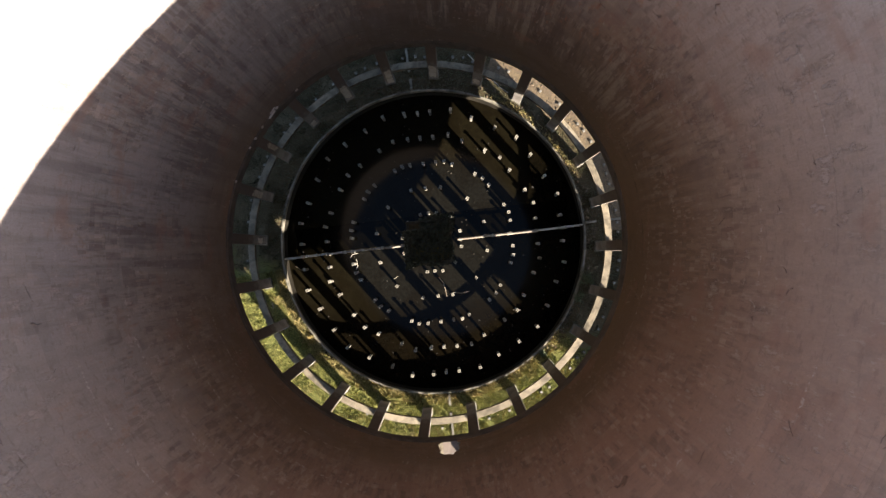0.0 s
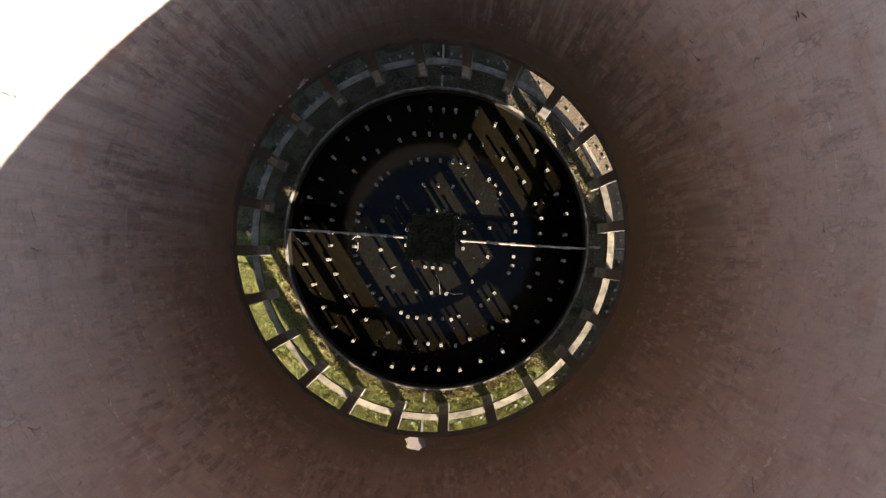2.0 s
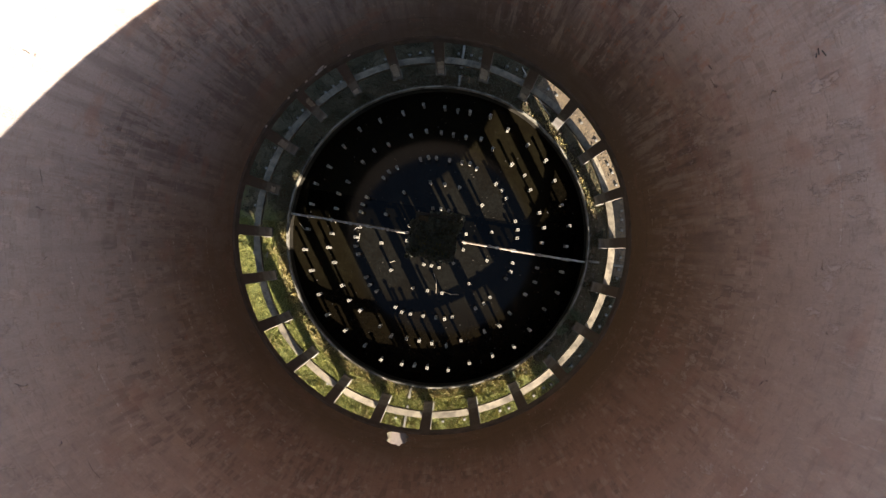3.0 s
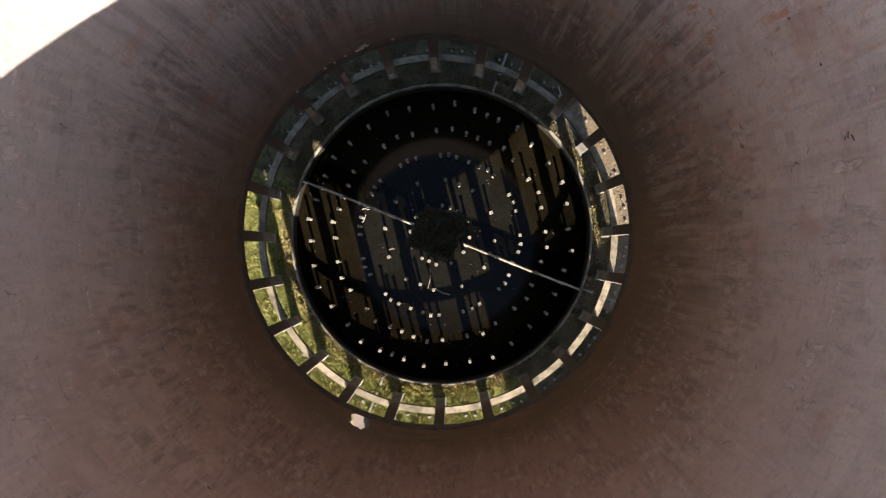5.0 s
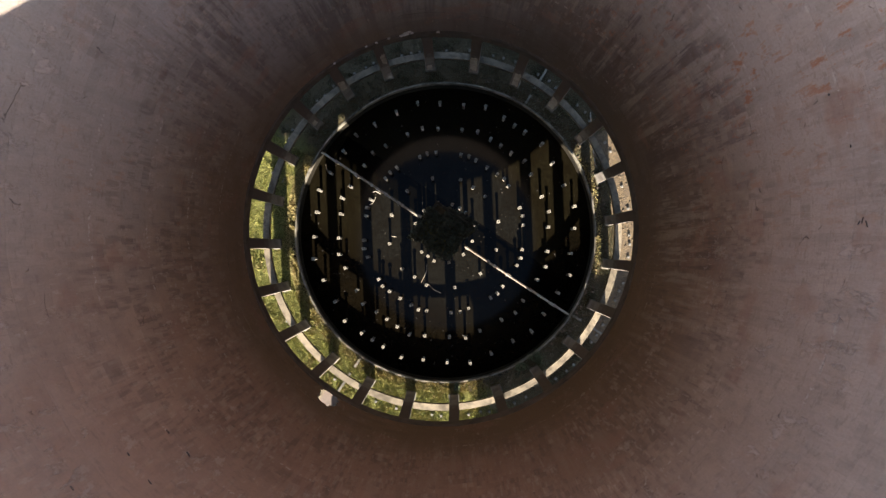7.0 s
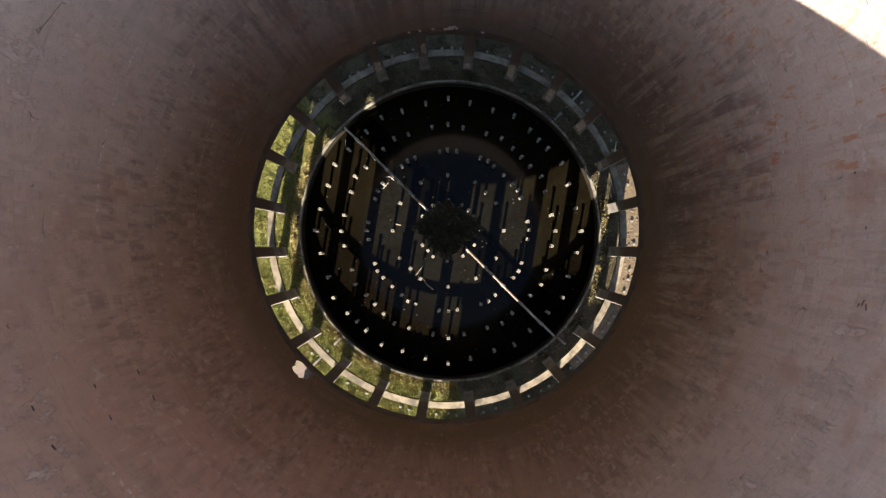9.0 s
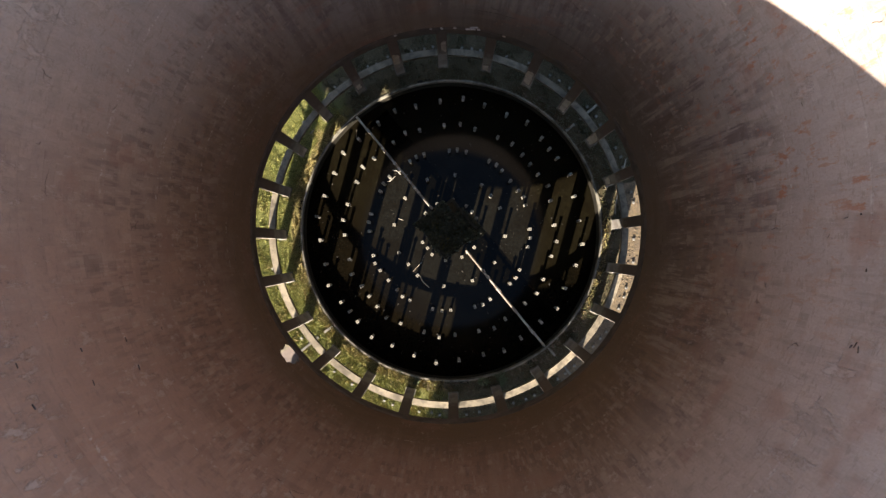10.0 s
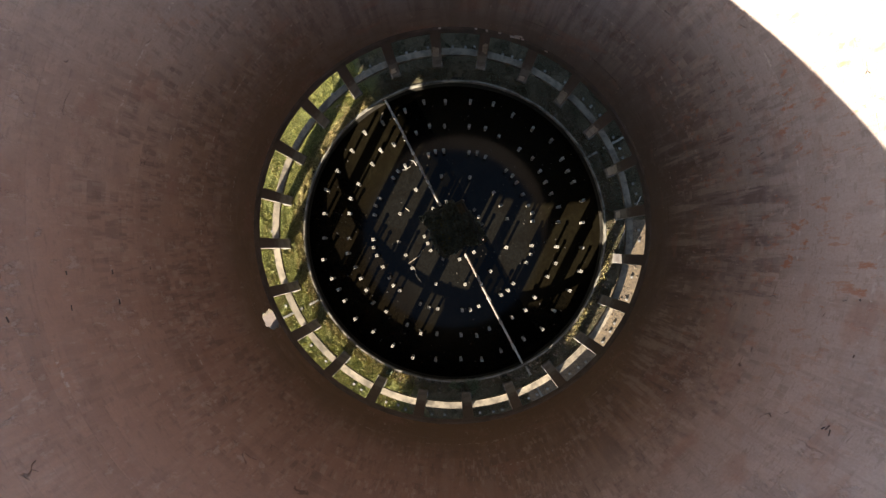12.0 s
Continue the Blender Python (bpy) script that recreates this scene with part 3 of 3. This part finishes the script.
# thin radial kerbs across the ring of grass
for a, off in ((91.5, 0), (-90.5, 0), (0.5, 0)):
    for r0, r1 in ((R_BASIN + 0.14, 11.5), (12.02, 14.2)):
        bm = bmesh.new()
        box(bm, r1 - r0, 0.17, 0.26, pose(0, 0, 0, 0, 0, a) @ pose((r0 + r1) / 2, 0, 0.07), 0.02)
        tagged(link("kerb", bm, M_CURB), "narrow pale concrete kerb set in grass", "kerb", group="radial kerbs", kind="structure")

# ---- posts in the basin ----
U = 45.35 / 1119.7
OX, OY = -0.1, -0.05
Z_TOP = -0.38


def square_loop(bm, h, z):
    return [bm.verts.new((sx * h, sy * h, z)) for sx, sy in ((-1, -1), (1, -1), (1, 1), (-1, 1))]


def build_post(height):
    post = thing("concrete_post", "short square pale concrete post standing in the basin", "post", "posts in the basin")
    bm = bmesh.new()
    box(bm, 0.165, 0.165, height - 0.12, pose(0, 0, (height - 0.12) / 2), 0.02)
    part("shaft", bm, M_POST, post)
    bm = bmesh.new()
    loops = [square_loop(bm, h, z) for h, z in ((0.09, height - 0.12), (0.105, height - 0.10), (0.105, height - 0.012), (0.097, height), (0.042, height - 0.002), (0.038, height - 0.06))]
    for p, q in zip(loops, loops[1:]):
        for i in range(4):
            j = (i + 1) % 4
            bm.faces.new((p[i], p[j], q[j], q[i]))
    bm.faces.new(loops[-1])
    bm.faces.new(loops[0][::-1])
    part("cap", bm, M_POST, post, "pale cap with a square socket")
    return post


BASE = Z_FLOOR - 0.1
kinds = [build_post(Z_TOP - BASE + d) for d in (0.0, 0.06, -0.08)]
OUTER = ((0, 229), (22.5, 229), (60, 228), (94, 209), (133, 189), (167, 168))
SECOND = ((0, 185), (22.5, 185), (49, 185), (73, 172), (111, 150), (135, 135))
THIRD = ((0, 140), (22.5, 140), (37.5, 139), (51, 133), (89, 111), (102, 102))
INNER = ((0, 95), (26, 95), (70, 70), (0, 51), (14, 51), (38, 39))
spots = []
for px, py in OUTER + SECOND + THIRD + INNER:
    for s in range(4):
        for f in (-1, 1):
            if f == 1 and (px == 0 or abs(px - py) <= 1):
                continue
            x, y = f * px * U, py * U
            a = s * math.pi / 2
            spots.append((x * math.cos(a) - y * math.sin(a) + OX, x * math.sin(a) + y * math.cos(a) + OY))
used = set()
for x, y in spots:
    src = rng.randrange(3)
    m = pose(x + rng.uniform(-0.03, 0.03), y + rng.uniform(-0.03, 0.03), BASE, rng.uniform(-1, 1), rng.uniform(-1, 1), math.degrees(math.atan2(y, x)) + rng.uniform(-4, 4))
    if src not in used:
        used.add(src)
        kinds[src].matrix_basis = m
    else:
        copy_thing(kinds[src], m)

# ---- the raised chamber in the middle, on legs ----
HALF, Z_BOX, Z_LIP = 1.47, 1.95, 3.0
chamber = thing("central_chamber", "raised square concrete chamber on legs with growth inside", "water chamber")
for s in range(4):
    bm = bmesh.new()
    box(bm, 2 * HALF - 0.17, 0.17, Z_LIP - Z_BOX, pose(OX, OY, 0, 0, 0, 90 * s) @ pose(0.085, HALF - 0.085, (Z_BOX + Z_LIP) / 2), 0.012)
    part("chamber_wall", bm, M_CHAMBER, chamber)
bm = bmesh.new()
box(bm, 2 * HALF - 0.36, 2 * HALF - 0.36, 0.8, pose(OX, OY, Z_BOX + 0.41))
part("soil", bm, M_GROUND, chamber, "dark soil bed")
for gx in (-1, 0, 1):
    for gy in (-1, 0, 1):
        bm = bmesh.new()
        box(bm, 0.26, 0.26, Z_BOX - BASE + 0.02, pose(OX + gx * 1.2, OY + gy * 1.2, (Z_BOX + BASE) / 2 + 0.01), 0.015)
        part("leg", bm, M_POST, chamber)


def leaf(bm, p, size, r):
    d = Vector((r.uniform(-1, 1), r.uniform(-1, 1), r.uniform(0.1, 1))).normalized()
    s = d.orthogonal().normalized()
    s = s * math.cos(r.random() * 6) + d.cross(s) * math.sin(r.random() * 6)
    w = d.cross(s) * size * 0.35
    a = [bm.verts.new(p + s * size * q + w * e) for q, e in ((-0.5, 0), (0, 0.9), (0.5, 0), (0, -0.9))]
    bm.faces.new(a)


bm = bmesh.new()
r = random.Random(3)
for _ in range(5200):
    x, y = r.uniform(-1.75, 1.75), r.uniform(-1.75, 1.75)
    n = noise.noise((x * 1.1, y * 1.1, 7))
    reach = 1.58 + 0.4 * noise.noise((math.atan2(y, x) * 1.6, 0.5, 2))
    if max(abs(x), abs(y)) > reach or (x < -0.6 and y > 0.9):
        continue
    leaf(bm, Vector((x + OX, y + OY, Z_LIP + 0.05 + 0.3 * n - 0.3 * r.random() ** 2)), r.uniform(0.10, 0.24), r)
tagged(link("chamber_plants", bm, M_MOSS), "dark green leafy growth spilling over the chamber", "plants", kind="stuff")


# ---- the pipe across the basin, in two runs ----
def tube(bm, radius, length, m, seg=14):
    bmesh.ops.create_cone(bm, cap_ends=True, segments=seg, radius1=radius, radius2=radius, depth=length, matrix=m @ pose(0, 0, 0, 0, 90, 0))


def pipe_run(x0, x1, y, z, cuts, label):
    run = thing("water_pipe", label, "pipe", "pipes across the basin")
    for a, b in zip(cuts, cuts[1:]):
        xa, xb = x0 + (x1 - x0) * a, x0 + (x1 - x0) * b
        bm = bmesh.new()
        tube(bm, 0.075, abs(xb - xa) - 0.02, pose((xa + xb) / 2, y + rng.uniform(-0.02, 0.02), z + rng.uniform(-0.01, 0.01), 0, 0, rng.uniform(-0.35, 0.35)))
        part("pipe_section", bm, M_PIPE, run, smooth=False)
    for a in cuts[1:-1]:
        xa = x0 + (x1 - x0) * a
        bm = bmesh.new()
        tube(bm, 0.115, 0.07, pose(xa - 0.04, y, z))
        tube(bm, 0.115, 0.07, pose(xa + 0.04, y, z))
        part("flange", bm, M_PIPE, run, "bolted pipe flange")
    return run


Z_PIPE = Z_TOP + 0.09
pipe_run(1.75, R_BASIN + 0.1, OY, Z_PIPE, (0, 0.28, 0.40, 0.62, 0.85, 1.0), "pale painted steel pipe resting on the basin posts")
pipe_run(-R_BASIN - 0.1, -2.15, OY, Z_PIPE, (0, 0.17, 0.36, 0.52, 0.66, 0.83, 1.0), "flaking grey steel pipe resting on the basin posts")


def rod(name, points, radius, mat, label, category, group=""):
    cu = bpy.data.curves.new(name, "CURVE")
    cu.dimensions = "3D"
    cu.bevel_depth, cu.bevel_resolution = radius, 2
    sp = cu.splines.new("POLY")
    sp.points.add(len(points) - 1)
    for q, p in zip(sp.points, points):
        q.co = (*p, 1)
    cu.materials.append(mat)
    return tagged(new(name, cu), label, category, group)


# ---- debris in the basin ----
ZW = Z_WATER + 0.02
rod("debris_rod", ((0.11, -2.61, ZW), (0.40, -3.11, ZW), (0.52, -4.02, ZW)), 0.03, M_RUST, "thin bent pale rod lying in the water", "debris", "loose rods in the basin")
rod("debris_rod", ((0.98, -3.81, ZW), (1.60, -3.94, ZW), (2.18, -3.85, ZW)), 0.035, M_RUST, "thin bent branch lying in the water", "debris", "loose rods in the basin")
rod("debris_rod", ((-6.17, -0.50, ZW), (-5.96, -0.25, ZW), (-5.55, -0.21, ZW)), 0.03, M_PIPE, "bent end of a broken pale pipe", "debris", "loose rods in the basin")
rod("debris_rod", ((-5.71, -0.62, ZW), (-5.67, -1.12, ZW), (-5.80, -1.33, ZW)), 0.022, M_PIPE, "short bent piece of pale pipe", "debris", "loose rods in the basin")
rod("debris_rod", ((-3.17, -2.37, ZW), (-2.84, -2.20, ZW)), 0.03, M_RUST, "short stick lying on the silt", "debris", "loose rods in the basin")
rod("debris_rod", ((-10.17, -0.62, ZW), (-9.72, -1.04, ZW)), 0.025, M_RUST, "thin stick leaning by the pipe", "debris", "loose rods in the basin")

# poles and sticks lying or leaning on the ground round the basin
rod("leaning_pole", ((5.46, 10.75, 0.06), (5.9, 10.05, 0.5), (6.3, 9.55, 0.95)), 0.035, M_PIPE, "thin pale pole propped over the basin's edge", "pole", "loose poles on the ground")
rod("leaning_pole", ((-13.05, -0.45, 0.05), (-12.66, -1.3, 0.35)), 0.03, M_PIPE, "thin pale pole lying in the grass", "pole", "loose poles on the ground")
rod("leaning_pole", ((-11.72, -2.95, 0.05), (-11.62, -3.4, 0.3)), 0.035, M_PIPE, "short pale stick standing in the grass", "pole", "loose poles on the ground")
rod("leaning_pole", ((3.9, 12.8, 0.06), (4.32, 12.2, 0.16)), 0.035, M_PIPE, "short pale bar lying among the stubs", "pole", "loose poles on the ground")

# ---- stubs on the ground outside the columns ----
def build_stub():
    s = thing("concrete_stub", "small square concrete stub set in the ground", "stub", "stubs round the tower")
    bm = bmesh.new()
    box(bm, 0.17, 0.17, 0.25, pose(0, 0, 0.085), 0.015)
    part("block", bm, M_STUB, s)
    bm = bmesh.new()
    tube(bm, 0.02, 0.06, pose(0, 0, 0.235, 0, 90, 0), 8)
    part("bolt", bm, M_RUST, s, "rusty bolt")
    return s


stub = build_stub()
placed = False
for i in range(24):
    for d in (-3.9, -0.6, 2.7):
        if rng.random() < (0.6 if 186 < (15 * i + d) % 360 < 290 else 0.12):
            continue
        a = radians(15 * i + d + rng.uniform(-0.5, 0.5))
        rr = 13.0 + rng.uniform(-0.1, 0.1)
        m = pose(rr * math.cos(a), rr * math.sin(a), 0, 0, 0, math.degrees(a) + rng.uniform(-8, 8))
        if placed:
            copy_thing(stub, m)
        else:
            stub.matrix_basis, placed = m, True


# ---- grass ----
def in_gravel(x, y):
    a, r = math.degrees(math.atan2(y, x)), math.hypot(x, y)
    return -3 < a < 66 and r > 12.0


def tufts(name, mat, count, lo, hi, tall, seed, label, chance):
    bm = bmesh.new()
    r = random.Random(seed)
    made = 0
    while made < count:
        a, rad = r.uniform(0, 2 * math.pi), r.uniform(lo, hi)
        x, y = rad * math.cos(a), rad * math.sin(a)
        if in_gravel(x, y) and r.random() > 0.04 or r.random() > chance(x, y):
            made += 0.2
            continue
        made += 1
        clump = 0.45 + 1.5 * max(0.0, noise.noise((x * 2.6, y * 2.6, seed)) + 0.15)
        for _ in range(4):
            t, lean, h = r.uniform(0, 6.28), r.uniform(0.05, 0.45), tall * clump * r.uniform(0.5, 1.2)
            bx, by = x + r.uniform(-0.06, 0.06), y + r.uniform(-0.06, 0.06)
            w = 0.015
            dx, dy = math.cos(t), math.sin(t)
            v = [bm.verts.new(p) for p in ((bx - dy * w, by + dx * w, -0.03), (bx + dy * w, by - dx * w, -0.03),
                                           (bx + dx * lean * h * 0.6 + dy * w * 0.7, by + dy * lean * h * 0.6 - dx * w * 0.7, h * 0.65),
                                           (bx + dx * lean * h * 1.5, by + dy * lean * h * 1.5, h))]
            bm.faces.new((v[0], v[1], v[2]))
            bm.faces.new((v[0], v[2], v[3]))
    tagged(link(name, bm, mat), label, "grass", kind="stuff")


def lush(x, y):
    """Where the grass grows thick: the sunny half of the ring."""
    a = math.degrees(math.atan2(y, x)) % 360
    return 184 < a < 318


def patchy(x, y):
    n = noise.noise((x * 0.7, y * 0.7, 9))
    thin = 0.15 if math.hypot(x, y) < 11.5 and x < -6 else 1.0
    return thin * (1.0 if n > -0.35 else 0.5) if lush(x, y) else 0.0


def sparse(x, y):
    n = noise.noise((x * 0.7, y * 0.7, 4))
    return 0.0 if lush(x, y) else (0.9 if n > 0 else 0.35)


def near_edge(x, y):
    n = noise.noise((x * 0.8, y * 0.8, 2))
    a, r = math.degrees(math.atan2(y, x)), math.hypot(x, y)
    if 18 < a < 62 and r < 11.15:
        return 0.55
    return 0.0 if not lush(x, y) else 1.0 if r < 11.35 else 0.35 * (n > 0.1)


tufts("grass", M_GRASS, 42000, 10.95, 14.5, 0.14, 11, "rough green grass round the tower", patchy)
tufts("weeds", M_WEED_SHADE, 20000, 10.7, 14.5, 0.13, 13, "dull thin weeds on soil, darkened as on the shaded half", sparse)
tufts("dry_grass", M_DRY, 14000, 10.70, 14.4, 0.22, 12, "dry yellow grass along the basin's edge", near_edge)

# ---- loose stones and litter ----
def pebble(bm, p, size, r):
    got = bmesh.ops.create_icosphere(bm, subdivisions=1, radius=size, matrix=Matrix.Translation(p))
    sx, sy, sz = r.uniform(0.7, 1.4), r.uniform(0.7, 1.3), r.uniform(0.4, 0.8)
    for v in got["verts"]:
        d = v.co - p
        v.co = p + Vector((d.x * sx, d.y * sy, d.z * sz)) * r.uniform(0.8, 1.2)


def strew(name, mat, count, lo, hi, a0, a1, z, s0, s1, seed, label, category):
    bm = bmesh.new()
    r = random.Random(seed)
    for _ in range(count):
        a, rad = radians(r.uniform(a0, a1)), math.sqrt(r.uniform(lo * lo, hi * hi))
        size = s0 + (s1 - s0) * r.random() ** 3
        pebble(bm, Vector((rad * math.cos(a), rad * math.sin(a), z + size * 0.2)), size, r)
    tagged(link(name, bm, mat), label, category, kind="stuff")


strew("gravel_stones", M_STONE, 420, 12.1, 14.2, -2, 64, 0.06, 0.03, 0.10, 21, "loose tan stones on the gravel", "stones")
strew("edge_rubble", M_STONE, 420, R_BASIN + 0.12, 11.5, -50, 120, 0.0, 0.03, 0.12, 22, "broken stones along the basin's edge", "rubble")
strew("basin_litter", M_LITTER, 520, 2.2, 10.3, 0, 360, Z_WATER, 0.015, 0.07, 23, "small dark litter on the basin floor", "litter")


def shrub(angle, rad, wide, tall, seed):
    """A low bush: a few stems and many leaves in uneven clumps."""
    ob = thing("shrub", "low dark green shrub growing at the basin's edge", "shrub", "shrubs at the basin")
    ob.matrix_basis = pose(rad * math.cos(radians(angle)), rad * math.sin(radians(angle)), 0)
    r = random.Random(seed)
    tips = [Vector((r.uniform(-1, 1) * wide * 0.4, r.uniform(-1, 1) * wide * 0.4, tall * r.uniform(0.5, 0.9))) for _ in range(7)]
    bm = bmesh.new()
    for p in tips:
        m = Matrix.Translation(p / 2) @ p.to_track_quat("Z", "Y").to_matrix().to_4x4()
        bmesh.ops.create_cone(bm, segments=5, radius1=0.02, radius2=0.006, depth=p.length, matrix=m)
    part("stem", bm, M_RUST, ob, "thin brown stems")
    bm = bmesh.new()
    for p in tips:
        for _ in range(75):
            q = Vector((r.gauss(0, 1), r.gauss(0, 1), r.gauss(0, 0.7))) * wide * 0.14
            leaf(bm, p + q, r.uniform(0.06, 0.14), r)
    part("leaves", bm, M_SHRUB, ob, "dark green leaves")


shrub(-20, 10.95, 0.95, 0.5, 31)
shrub(-27, 10.9, 0.6, 0.35, 32)
shrub(-52, 10.88, 0.5, 0.35, 33)

# ---- outside: an unseen building, added to shade part of the ground ----
SIDE = Vector((TO_SUN.x, TO_SUN.y, 0)).normalized()
ACROSS = Vector((-SIDE.y, SIDE.x, 0))
FAR, HIGH = 24.5, 9.4
FRONT = ACROSS * math.cos(radians(20)) - SIDE * math.sin(radians(20))
DEEP = Vector((FRONT.y, -FRONT.x, 0))
blocker = thing("outbuilding", "plain low brick building, unseen, added to shade the ground", "building")
mid = SIDE * FAR + ACROSS * 1.8 + FRONT * 5.8 + DEEP * 3.0
turn = math.degrees(math.atan2(FRONT.y, FRONT.x))
bm = bmesh.new()
box(bm, 11.6, 6.0, HIGH - 0.25, pose(mid.x, mid.y, (HIGH - 0.25) / 2 - 0.05, 0, 0, turn))
part("wall", bm, M_BRICK, blocker)
bm = bmesh.new()
box(bm, 11.9, 6.3, 0.25, pose(mid.x, mid.y, HIGH - 0.125 - 0.045, 0, 0, turn))
part("roof", bm, M_ROOF, blocker, "flat felt roof")
# a taller unseen block, added to shade one more bay
block_at = SIDE * (FAR + 2.0) + ACROSS * 12.3
bm = bmesh.new()
box(bm, 2.4, 4.0, 11.7, pose(block_at.x, block_at.y, 11.7 / 2 - 0.05, 0, 0, turn), 0.03)
part("stair_head", bm, M_BRICK, blocker, "taller unseen brick block added to shade one bay")
